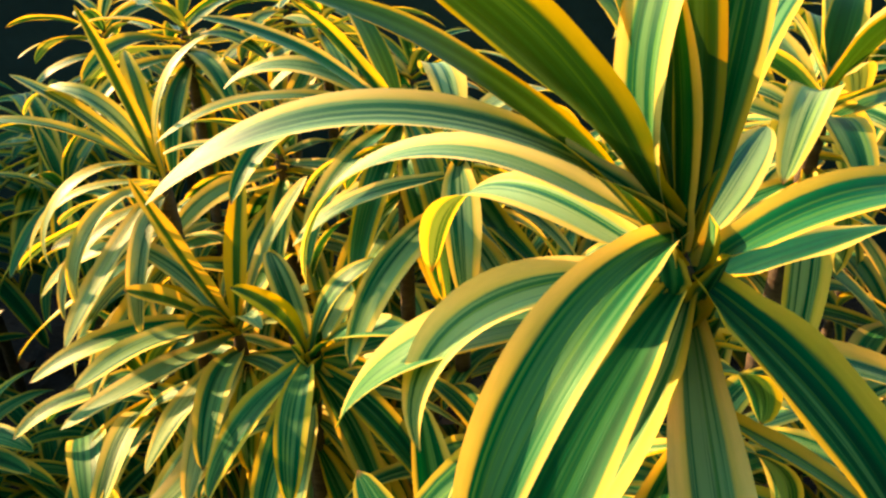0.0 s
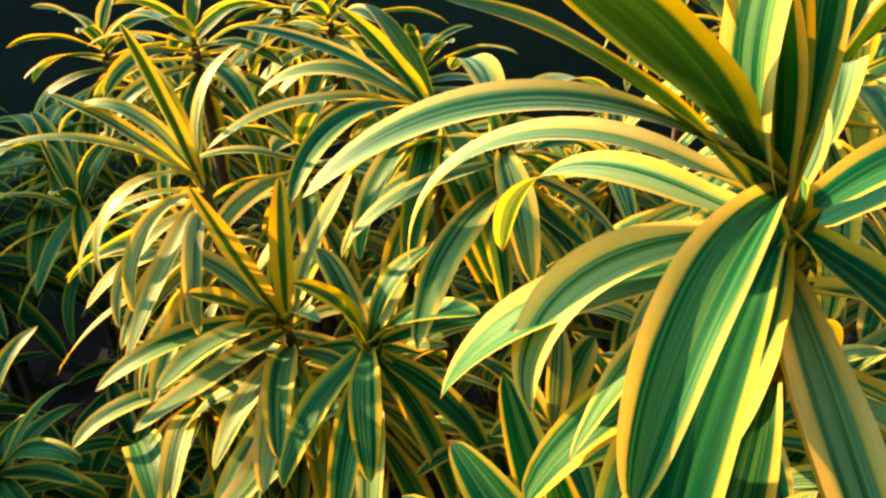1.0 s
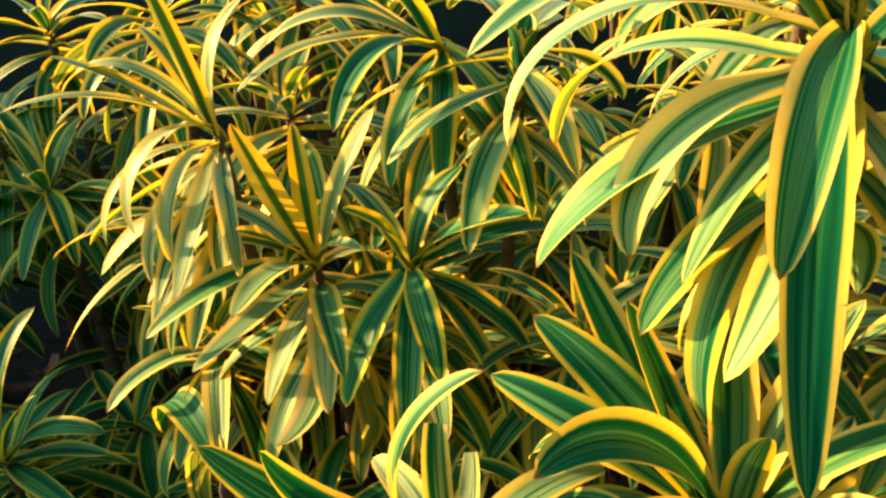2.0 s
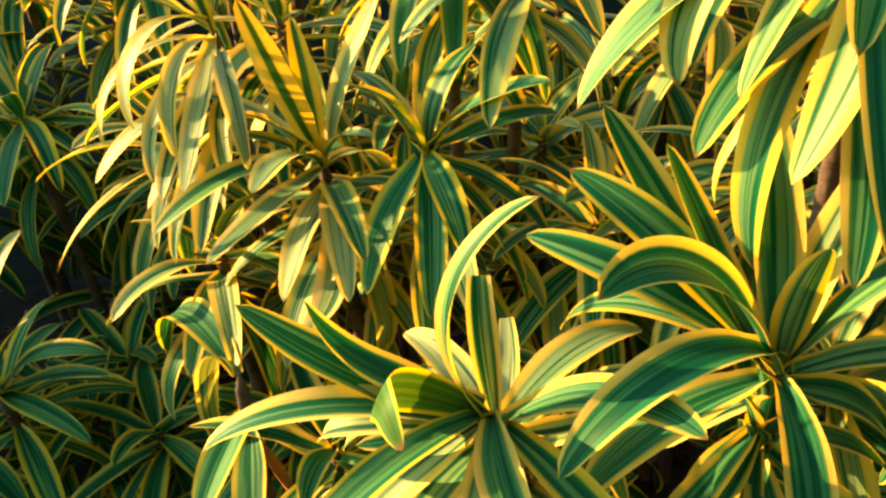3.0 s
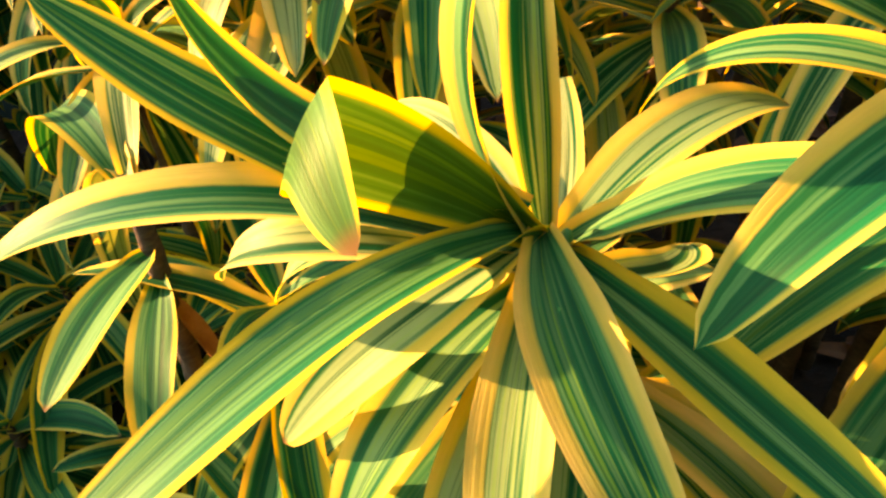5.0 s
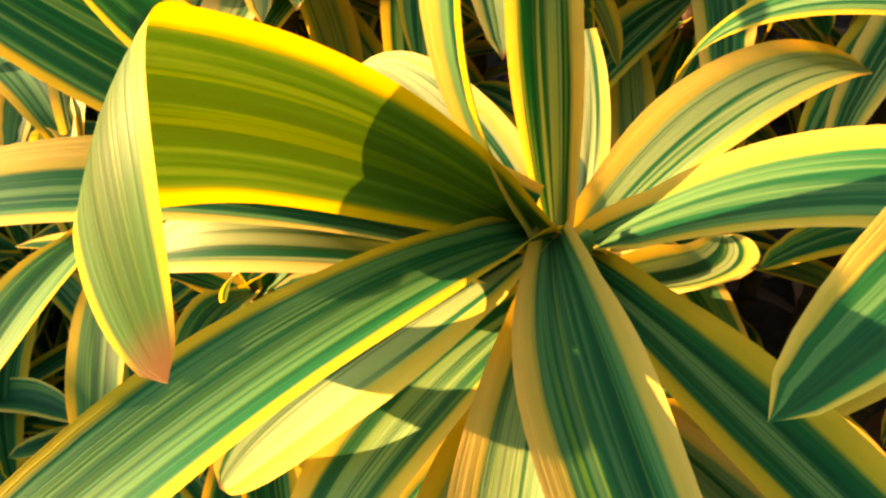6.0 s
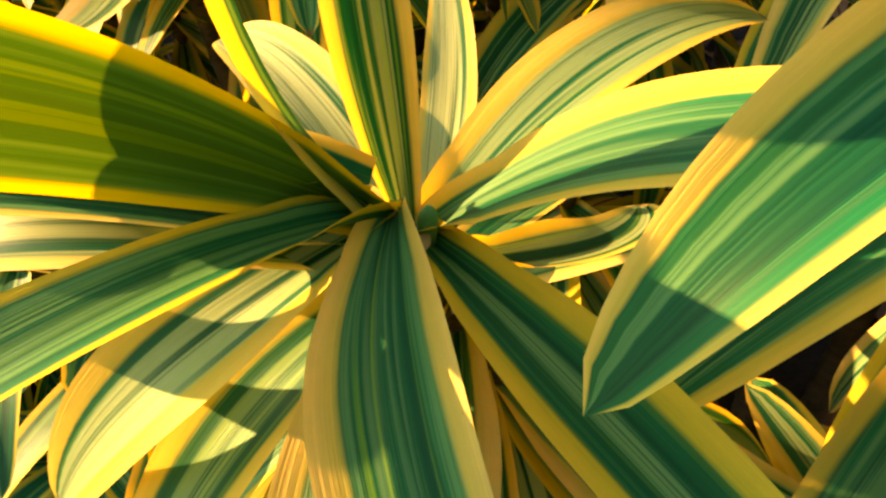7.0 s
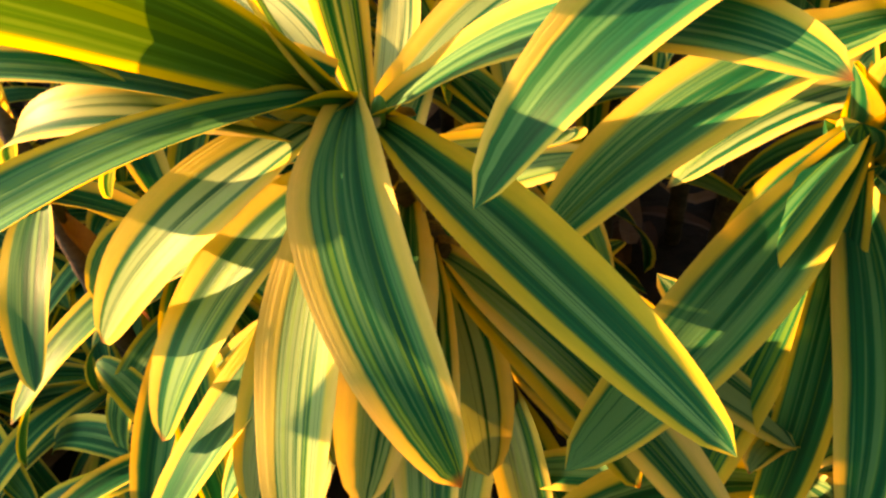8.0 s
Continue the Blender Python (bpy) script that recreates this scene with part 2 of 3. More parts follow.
class Plant:
    """A striped dracaena: an empty at its foot, a bare ringed stem, and leaves round the crown at the height z."""

    def __init__(self, x, y, z, label, lean=(0.0, 0.0), pale=0.3, seed=1, gold=0.15, paint=None):
        self.rng = random.Random(seed)
        self.z, self.pale, self.lean, self.gold, self.paint = z, pale, lean, gold, paint
        self.root = tagged(new("dracaena"), label, "plant", "striped dracaenas in the bed")
        self.root.location = (x - lean[0], y - lean[1], 0)
        points, radii = [], []
        steps = max(8, int(z / 0.012))
        for i in range(steps + 1):
            s = i / steps
            h = z * s
            points.append((*self.axis(h), h))
            radii.append((0.0105 - 0.0040 * s + (0.0012 if i % 2 else 0.0) * (1 - s * 0.5)) * min(1.0, 0.12 + (1 - s) * z / 0.03))
        part("stem", tube("stem", points, radii), BARK, self.root)

    def axis(self, h):
        f = (h / self.z) ** 1.6
        return self.lean[0] * f, self.lean[1] * f

    def leaf(self, below, az, el, length, width, droop, power=1.4, sway=0.0, roll=0.0, twist=0.0, along=24, cross=8, fold=18.0, crease=None, cut=1.0, paint=None):
        h = self.z - below
        x, y = self.axis(h)
        place = (x + 0.0035 * math.cos(radians(az)), y + 0.0035 * math.sin(radians(az)), h)
        mat = LEAF_PALE if self.rng.random() < self.pale else LEAF
        if el > 42 and self.rng.random() < self.gold:
            mat = LEAF_GOLD
        mat = paint or self.paint or mat
        part("leaf", leaf_mesh(az, el, length, width, droop, power, sway, roll, twist, along, cross, fold, self.rng, crease, cut), mat, self.root, place)

    def skirt(self, count, top, bottom, start=0.0, span=360.0, size=1.0, paint=None):
        """Older leaves that hang under the crown."""
        for i in range(count):
            s = (i + 0.5) / count
            az = start + (i * 137.5) % span + self.rng.uniform(-10, 10)
            self.leaf(top + (bottom - top) * s, az, self.rng.uniform(-5, 15) - 28 * s, self.rng.uniform(0.12, 0.18) * size, self.rng.uniform(0.026, 0.033), self.rng.uniform(45, 75), self.rng.uniform(1.1, 1.6), self.rng.uniform(-15, 15), self.rng.uniform(-14, 14), self.rng.uniform(-20, 20), 16, 6, paint=paint)

    def sheaths(self, count=5, top=0.018, start=0.0, span=360.0):
        """Dry bases of shed leaves round the stem below the crown."""
        for i in range(count):
            az, h = start + (i * 137.5) % span, self.z - top - 0.007 * i
            x, y = self.axis(h)
            part("sheath", leaf_mesh(az, 48, self.rng.uniform(0.009, 0.014), 0.008, 70, 1.2, self.rng.uniform(-40, 40), self.rng.uniform(-30, 30), 60, 8, 4, 50, self.rng), SHEATH, self.root, (x + 0.006 * math.cos(radians(az)), y + 0.006 * math.sin(radians(az)), h), "dry papery leaf base")

    def collar(self, count=12):
        """Green clasping bases of the upper leaves that wrap the stem."""
        for i in range(count):
            az, h = 50 + i * 137.5, self.z - 0.006 - 0.006 * i
            x, y = self.axis(h)
            part("leaf_base", leaf_mesh(az, 72, 0.030, 0.024, -8, 1.2, 0, 0, 0, 6, 6, 60, self.rng), LEAF_DEEP_AND_SHADED, self.root, (x + 0.0075 * math.cos(radians(az)), y + 0.0075 * math.sin(radians(az)), h - 0.012))

    def bud(self, az, below=0.0):
        """A small green shoot in the heart of the crown."""
        x, y = self.axis(self.z)
        points = [(0.0, 0.0, -0.004), (0.0, 0.0, 0.0), (0.0005, 0.0, 0.003), (0.001, 0.0, 0.0055), (0.001, 0.0, 0.0068)]
        part("bud", tube("bud", points, (0.0022, 0.0028, 0.0026, 0.0018, 0.0006)), BUD, self.root, (x + 0.009 * math.cos(radians(az)), y + 0.009 * math.sin(radians(az)), self.z - below), "small green bud")

    def dead(self, below, az, el, length):
        """A withered brown leaf that still hangs on the stem."""
        h = self.z - below
        x, y = self.axis(h)
        part("dead_leaf", leaf_mesh(az, el, length, 0.022, 30, 1.3, 20, 10, 60, 18, 4, 40, self.rng), WITHERED, self.root, (x, y, h), "withered orange-brown leaf")

    def rosette(self, count, tall=80.0, low=-25.0, size=1.0, start=0.0):
        """A whole crown by the plant's own spiral: upright young leaves inside, hanging old ones outside."""
        for i in range(count):
            s = (i + 0.5) / count
            az = start + i * 137.5 + self.rng.uniform(-12, 12)
            el = tall + (low - tall) * s ** 0.8 + self.rng.uniform(-9, 9)
            size_i = (0.62 + 0.5 * min(1.0, s * 2.2)) * size * self.rng.uniform(0.86, 1.12)
            self.leaf(0.085 * s, az, el, 0.155 * size_i, 0.031 * min(1.0, size_i + 0.1), self.rng.uniform(35, 60) + 45 * s * (1 - 0.4 * s), self.rng.uniform(1.2, 1.8), self.rng.uniform(-16, 16), self.rng.uniform(-15, 15), self.rng.uniform(-22, 22), 14, 4)


# ---- the bed: soil, litter, the dark wall behind and added light-blocking walls ----
def ground():
    bm = bmesh.new()
    cuts = [-60, -20, -8, -4] + [-2.4 + 0.06 * i for i in range(81)] + [4, 8, 20, 60]
    grid = []

    def calm(xv, yv):
        """Dug soil in the bed that levels out away from it."""
        return max(0.0, min(1.0, (2.38 - max(abs(xv), abs(yv))) / 0.5))

    for yv in cuts:
        grid.append([bm.verts.new((xv, yv + 0.8, calm(xv, yv) * (0.035 * noise.noise((xv * 3, yv * 3, 0)) + 0.015 * noise.noise((xv * 11, yv * 11, 4))))) for xv in cuts])
    for r0, r1 in zip(grid, grid[1:]):
        for i in range(len(cuts) - 1):
            bm.faces.new((r0[i], r0[i + 1], r1[i + 1], r1[i]))
    me = bpy.data.meshes.new("ground")
    bm.to_mesh(me)
    bm.free()
    me.materials.append(SOIL)
    return tagged(new("ground", me), "dark bare garden soil under the plants", "soil", kind="structure")


def wall(name, x0, x1, y0, y1, z1):
    bm = bmesh.new()
    bmesh.ops.create_cube(bm, size=1, matrix=Matrix.LocRotScale(((x0 + x1) / 2, (y0 + y1) / 2, z1 / 2 - 0.05), None, (x1 - x0, y1 - y0, z1 + 0.1)))
    bmesh.ops.bevel(bm, geom=bm.edges[:], offset=0.012, segments=2, affect="EDGES")
    me = bpy.data.meshes.new(name)
    bm.to_mesh(me)
    bm.free()
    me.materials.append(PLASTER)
    return tagged(new(name, me), "dark grey-green painted garden wall in shade, added where out of view", "wall", kind="structure")


def litter():
    """Dry fallen leaves on the soil."""
    rng = random.Random(5)
    verts, faces = [], []
    for _ in range(450):
        x, y = rng.uniform(-1.5, 0.9), rng.uniform(0.1, 1.55)
        z = 0.035 * noise.noise((x * 3, (y - 0.8) * 3, 0)) + 0.016 + rng.uniform(0, 0.03)
        a, length, width = rng.uniform(0, 6.28), rng.uniform(0.05, 0.14), rng.uniform(0.016, 0.034)
        tilt, curl = rng.uniform(-0.35, 0.35), rng.uniform(-0.02, 0.035)
        k = len(verts)
        for i in range(5):
            s = i / 4
            w = width * (0.35 + 0.65 * math.sin(math.pi * min(0.95, s + 0.1)))
            c = Vector((x + math.cos(a) * length * s, y + math.sin(a) * length * s, z + tilt * 0.05 * s + curl * (s - 0.5) ** 2 * 4))
            side = Vector((-math.sin(a), math.cos(a), tilt * 0.4)) * w / 2
            verts += [c - side, c - Vector((0, 0, 0.003)), c + side]
        for i in range(4):
            for j in range(2):
                q = k + i * 3 + j
                faces.append((q, q + 1, q + 4, q + 3))
    me = bpy.data.meshes.new("leaf_litter")
    me.from_pydata(verts, [], faces)
    me.materials.append(DRY)
    return tagged(new("leaf_litter", me), "brown dry fallen leaves scattered over the soil", "leaf litter", kind="stuff")


ground()
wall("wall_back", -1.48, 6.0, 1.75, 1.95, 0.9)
# Wall out of view, added to keep sun off the low left plants.
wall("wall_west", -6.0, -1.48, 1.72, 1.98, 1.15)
# Two dark walls out of view, added to block sky light and reflections.
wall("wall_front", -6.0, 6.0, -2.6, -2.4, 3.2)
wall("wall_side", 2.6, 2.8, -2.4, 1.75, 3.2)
litter()

# ---- plants whose crowns stand out ----
plant = Plant(0.092, 0.256, 0.875, "tall striped dracaena with broad arching green and yellow leaves", (-0.15, -0.17), 0.35, 11, 0.3)
plant.leaf(0.009, 176, 50, 0.178, 0.034, 36, 1.40, -4, 3, 4, paint=LEAF_GOLD)
plant.leaf(0.014, 8, 124, 0.180, 0.034, 82, 1.34, 11, -2, -7, paint=LEAF)
plant.leaf(-0.010, 59, 53, 0.200, 0.025, 68, 1.27, -11, 0, -2, paint=LEAF_DEEP_AND_SHADED)
plant.leaf(0.004, 57, 9, 0.141, 0.024, 6, 1.36, 2, -3, -4, paint=LEAF_PALE)
plant.leaf(0.015, 12, 34, 0.165, 0.034, 81, 1.40, 0, -1, -4, paint=LEAF_DEEP_AND_SHADED)
plant.leaf(0.022, 37, -5, 0.173, 0.033, 2, 1.40, -2, 4, 10, paint=LEAF_DEEP_AND_SHADED)
plant.leaf(0.014, 311, -21, 0.133, 0.038, 38, 1.43, 2, -7, -2, paint=LEAF_DEEP_AND_SHADED)
plant.leaf(0.017, 227, -27, 0.234, 0.031, 32, 1.37, 20, 2, 4, paint=LEAF_DEEP_AND_SHADED)
plant.leaf(0.019, 246, -40, 0.183, 0.036, 13, 0.59, -52, -1, -8, paint=LEAF_PALE)
plant.leaf(-0.006, 220, 7, 0.158, 0.031, 87, 0.87, 9, 6, 8)
plant.leaf(0.018, 163, -5, 0.177, 0.038, 101, 1.48, 18, 4, 27, paint=LEAF_PALE)
plant.leaf(0.030, 163, -15, 0.212, 0.039, 54, 1.75, -15, 13, 11)
plant.leaf(-0.010, 177, 41, 0.221, 0.033, 85, 1.14, 0, 0, 15, paint=LEAF_PALE)
plant.leaf(0.002, 147, 24, 0.234, 0.032, 119, 1.72, 21, -3, 15, paint=LEAF_PALE)
plant.leaf(0.018, 127, 9, 0.238, 0.036, 97, 1.95, -20, 7, 4, paint=LEAF_PALE)
plant.leaf(0.010, 127, 84, 0.162, 0.034, 101, 1.67, 7, 1, 0, paint=LEAF)
plant.leaf(0.035, 261, -19, 0.188, 0.031, 24, 1.38, 13, 6, 1)
plant.leaf(0.061, 191, -32, 0.224, 0.033, 83, 1.14, 6, -3, 0)
plant.leaf(0.090, 195, -3, 0.151, 0.032, 48, 1.08, -7, -5, -6)
plant.leaf(0.022, 195, -28, 0.145, 0.032, 43, 1.27, -12, -8, -10, paint=LEAF_PALE)
plant.leaf(-0.004, 159, 55, 0.148, 0.042, 23, 1.24, 28, -21, -41, paint=LEAF_GOLD)
plant.skirt(10, 0.05, 0.14)
plant.dead(0.13, 230, -60, 0.13)
plant.collar(14)
plant.leaf(0.0, 100, 80, 0.17, 0.028, 18, 1.4, 5, 10, 8, paint=LEAF_GOLD)
plant.leaf(0.002, 140, 74, 0.16, 0.026, 22, 1.4, -6, -8, 10, paint=LEAF_GOLD)
plant.leaf(0.001, 60, 76, 0.18, 0.028, 25, 1.4, 6, 5, -8, paint=LEAF)
plant.leaf(0.0, 200, 84, 0.12, 0.022, 15, 1.4, 5, 5, 15, paint=LEAF_DEEP_AND_SHADED)
plant = Plant(0.040, 0.225, 0.562, "striped dracaena with upright deep green leaves edged yellow", (0.02, -0.02), 0.1, 12, 0.15)
plant.leaf(0.012, 113, 47, 0.225, 0.036, 2, 1.40, -8, 2, 9, paint=LEAF_DEEP_AND_SHADED)
plant.leaf(0.004, 132, 55, 0.199, 0.040, 38, 1.21, -12, 12, 18, paint=LEAF_DEEP_AND_SHADED)
plant.leaf(0.010, 113, 56, 0.175, 0.033, -2, 1.42, -3, -3, -4, paint=LEAF_DEEP_AND_SHADED)
plant.leaf(-0.001, 143, 40, 0.194, 0.038, 39, 1.10, -16, 6, 25, paint=LEAF_DEEP_AND_SHADED)
plant.leaf(0.001, 170, 66, 0.197, 0.040, 91, 1.94, 38, 14, 20, paint=LEAF_DEEP_AND_SHADED)
plant.leaf(-0.006, 126, 15, 0.188, 0.033, 87, 2.01, -6, 3, 10)
plant.leaf(-0.010, 196, 43, 0.206, 0.034, 104, 1.21, -12, 6, 7, paint=LEAF_DEEP_AND_SHADED)
plant.leaf(0.008, 182, 8, 0.159, 0.036, 54, 1.13, 4, -1, 12)
plant.leaf(0.057, 206, -13, 0.180, 0.035, -20, 1.45, -2, 5, 5, paint=LEAF_DEEP_AND_SHADED)
plant.leaf(0.062, 229, -27, 0.241, 0.024, 94, 0.98, 7, 7, 3, paint=LEAF_DEEP_AND_SHADED)
plant.leaf(0.006, 252, -3, 0.166, 0.032, 107, 1.12, -8, 2, 1, paint=LEAF_DEEP_AND_SHADED)
plant.leaf(0.018, 340, -3, 0.148, 0.038, 108, 1.35, -0, -11, -6, paint=LEAF_DEEP_AND_SHADED)
plant.leaf(0.010, 329, 32, 0.175, 0.034, 72, 1.42, 0, 0, -2)
plant.leaf(0.0, 70, 74, 0.19, 0.033, 20, 1.4, 6, 4, 8)
plant.leaf(0.002, 20, 70, 0.18, 0.032, 35, 1.4, -6, 0, 6)
plant.leaf(0.004, 330, 66, 0.17, 0.032, 50, 1.4, 5, 3, -8)
plant.leaf(0.0, 250, 84, 0.12, 0.026, 25, 1.4, 5, 3, 10)
# Hanging leaves take the deep green to imitate the shade under this crown.
plant.skirt(9, 0.05, 0.12, 205, 190, 0.95, LEAF_DEEP_AND_SHADED)
plant.collar(14)
plant = Plant(-0.1505, 0.266, 0.555, "sunlit striped dracaena with one folded glowing yellow leaf", (-0.1, -0.03), 0.45, 13, 0.2)
plant.leaf(0.020, 169, 33, 0.194, 0.036, -4, 1.33, -22, 3, 10, paint=LEAF_DEEP_AND_SHADED)
plant.leaf(-0.005, 161, 23, 0.147, 0.035, -59, 2.04, 14, 2, 3, paint=LEAF_DEEP_AND_SHADED)
plant.leaf(0.021, 182, 36, 0.213, 0.033, 85, 2.27, -21, -1, 2, paint=LEAF)
plant.leaf(0.029, 187, 39, 0.153, 0.024, 109, 2.14, -73, 4, 16, paint=LEAF_CREAM)
plant.leaf(0.003, 215, 33, 0.200, 0.028, 57, 0.95, -7, -5, 1, paint=LEAF_DEEP_AND_SHADED)
plant.leaf(0.004, 207, 8, 0.133, 0.031, 68, 0.70, -47, 1, 48, paint=LEAF_PALE)
plant.leaf(0.026, 198, 1, 0.134, 0.032, 66, 0.95, 7, 1, 7, paint=LEAF)
plant.leaf(0.013, 237, -8, 0.149, 0.029, 58, 1.34, 9, -7, -9, paint=LEAF_PALE)
plant.leaf(0.002, 250, 12, 0.139, 0.029, 69, 1.63, 45, -7, -3, paint=LEAF)
plant.leaf(0.011, 304, -10, 0.152, 0.029, -6, 0.21, -21, -4, -1, paint=LEAF_DEEP_AND_SHADED)
plant.leaf(0.013, 323, 44, 0.155, 0.032, 53, 1.37, -38, -6, -14, paint=LEAF)
plant.leaf(0.030, 13, -27, 0.149, 0.032, -1, 1.41, 49, 5, 4)
plant.leaf(0.017, 25, 32, 0.148, 0.030, 60, 1.22, -14, -2, -12, paint=LEAF_PALE)
plant.leaf(0.020, 363, 126, 0.210, 0.027, 106, 1.36, -22, -5, -1, paint=LEAF)
plant.leaf(0.013, 91, 73, 0.101, 0.021, 18, 1.41, -36, -5, -1, cut=0.8, paint=LEAF_PALE)
plant.leaf(0.022, 58, 20, 0.088, 0.017, -14, 1.32, 21, 2, 4, cut=0.86, paint=LEAF_CREAM)
plant.leaf(0.030, 108, 36, 0.124, 0.028, 60, 1.65, 4, 3, 9, paint=LEAF_CREAM)
plant.leaf(0.011, 147, 13, 0.138, 0.034, 84, 1.33, 2, 2, 5, paint=LEAF_PALE)
plant.leaf(0.002, 192, 46, 0.185, 0.032, 24, 1.74, 112, 99, 31, 90, 8, 14.0, (0.79, 52, 68, 0.14), paint=LEAF_GOLD)
plant.skirt(6, 0.045, 0.13, 170, 95)
plant.skirt(9, 0.085, 0.12, 290, 130, 1.0, LEAF_PALE)
plant.sheaths(7)
plant.bud(318, 0.006)
plant.sheaths(12, 0.008, 270, 90)
plant.skirt(5, 0.035, 0.09, 215, 55, 0.8, LEAF_PALE)
plant.skirt(3, 0.05, 0.10, 225, 60, 0.8, LEAF_CREAM)
plant = Plant(-0.113, 0.528, 0.648, "small-leaved striped dracaena with drooping yellow-edged leaves", (0.01, -0.03), 0.4, 14, 0.4)
plant.leaf(0.012, 12, 87, 0.114, 0.032, 69, 1.27, 6, -2, -5, paint=LEAF_DEEP_AND_SHADED)
plant.leaf(0.013, 126, 63, 0.119, 0.027, 70, 1.55, -15, -3, -2, paint=LEAF_PALE)
plant.leaf(0.013, 190, 83, 0.098, 0.032, 63, 1.18, -8, 3, 8, paint=LEAF_AMBER)
plant.leaf(0.009, 319, 54, 0.140, 0.033, 50, 1.21, 5, -7, -8, paint=LEAF_DEEP_AND_SHADED)
plant.leaf(0.014, 13, 14, 0.152, 0.033, 42, 1.36, 3, -4, -5, cut=0.78, paint=LEAF_DEEP_AND_SHADED)
plant.leaf(0.017, 329, -15, 0.144, 0.032, 50, 1.31, 3, -2, -6, paint=LEAF_DEEP_AND_SHADED)
plant.leaf(0.011, 266, 6, 0.130, 0.028, 74, 1.31, 10, -1, -2, paint=LEAF_DEEP_AND_SHADED)
plant.leaf(0.011, 219, -21, 0.144, 0.033, 51, 1.27, -3, 2, 5, paint=LEAF_DEEP_AND_SHADED)
plant.leaf(0.014, 258, -19, 0.161, 0.030, 64, 1.28, -19, -0, 0, paint=LEAF_DEEP_AND_SHADED)
plant.leaf(0.013, 68, 30, 0.169, 0.030, 51, 1.39, 12, -0, -1, cut=0.8, paint=LEAF_PALE)
plant.leaf(0.015, 313, -34, 0.175, 0.031, 49, 1.24, 4, 4, 5)
plant.skirt(12, 0.04, 0.12)
plant.collar(8)
plant = Plant(-0.200, 0.615, 0.620, "striped dracaena with long pointed yellow and green leaves", (-0.02, -0.03), 0.3, 15, 0.7)
plant.leaf(-0.000, 226, 65, 0.183, 0.034, -6, 1.44, -4, -11, -10, paint=LEAF_AMBER)
plant.leaf(0.013, 235, 54, 0.135, 0.033, 25, 1.36, -13, 10, 16, paint=LEAF_AMBER)
plant.leaf(0.002, 205, 18, 0.185, 0.033, 51, 1.32, 0, 4, 7, paint=LEAF_DEEP_AND_SHADED)
plant.leaf(0.008, 246, 35, 0.193, 0.032, 44, 1.34, 1, 2, 2, paint=LEAF_PALE)
plant.leaf(0.012, 3, 74, 0.179, 0.033, 23, 1.43, 5, -10, -12, paint=LEAF_CREAM)
plant.leaf(0.010, 80, 31, 0.167, 0.032, 71, 1.39, -4, -0, 0, paint=LEAF_AMBER)
plant.leaf(0.013, 45, 4, 0.177, 0.032, 102, 1.33, 1, -1, 1, paint=LEAF_CREAM)
plant.leaf(0.034, 244, 2, 0.145, 0.032, 64, 1.22, -20, -2, -6, paint=LEAF_CREAM)
plant.leaf(0.012, 165, 57, 0.163, 0.032, 58, 1.55, 4, 1, 0, paint=LEAF_PALE)
plant.leaf(0.014, 226, 2, 0.169, 0.032, 21, 1.36, -8, 0, 1, paint=LEAF_PALE)
plant.leaf(0.032, 270, 26, 0.166, 0.030, 73, 1.41, 5, 2, 1)
plant.leaf(0.051, 288, -33, 0.251, 0.033, 132, 1.44, 24, -1, -0, paint=LEAF_CREAM)
plant.leaf(0.051, 262, -23, 0.206, 0.032, -43, 1.70, -26, 1, 2, paint=LEAF_CREAM)
plant.leaf(0.040, 267, 16, 0.170, 0.031, 75, 1.38, -6, -0, -0, paint=LEAF_CREAM)
plant.skirt(14, 0.04, 0.13)
plant.leaf(0.004, 240, 62, 0.075, 0.020, 95, 1.8, 10, 10, 20, paint=LEAF_AMBER)
plant.leaf(0.006, 175, 40, 0.10, 0.022, 40, 1.5, -8, 0, 10, paint=LEAF_AMBER)
plant.leaf(0.004, 300, 55, 0.09, 0.020, 70, 1.5, 8, 0, -10, paint=LEAF_PALE)
plant.leaf(0.002, 90, 70, 0.15, 0.024, 30, 1.4, 0, 0, 6, paint=LEAF_AMBER)
plant = Plant(-0.278, 0.695, 0.751, "bright dracaena with hanging leaves, sun sheen painted pale cream", (-0.03, 0), 0.75, 16, 0.6)
plant.leaf(0.011, 233, 76, 0.178, 0.026, 7, 1.42, 5, -1, -3, paint=LEAF_AMBER)
plant.leaf(0.010, 121, 52, 0.178, 0.023, 43, 1.43, -6, -2, -3, paint=LEAF_AMBER)
plant.leaf(0.008, 162, 61, 0.198, 0.026, 123, 1.67, 1, 3, 6, paint=LEAF_PALE)
plant.leaf(0.012, 30, 97, 0.160, 0.026, 78, 1.46, 1, -0, -1, paint=LEAF_CREAM)
plant.leaf(0.002, 220, 32, 0.172, 0.025, 135, 1.08, 4, -2, -2, paint=LEAF_CREAM)
plant.leaf(0.016, 254, -21, 0.186, 0.025, 29, 1.34, -12, -2, -1, paint=LEAF_CREAM)
plant.leaf(0.017, 211, -54, 0.184, 0.026, -3, 1.42, -8, 2, 3, paint=LEAF_CREAM)
plant.leaf(0.009, 194, 42, 0.202, 0.026, 58, 1.40, 0, -0, -0, paint=LEAF_PALE)
plant.leaf(0.011, 169, 44, 0.175, 0.026, 26, 1.38, -3, 0, 1, paint=LEAF_PALE)
plant.skirt(9, 0.03, 0.12, 160, 105)
plant.leaf(0.02, 240, 20, 0.17, 0.019, 120, 1.2, 5, 5, 10, paint=LEAF_CREAM)
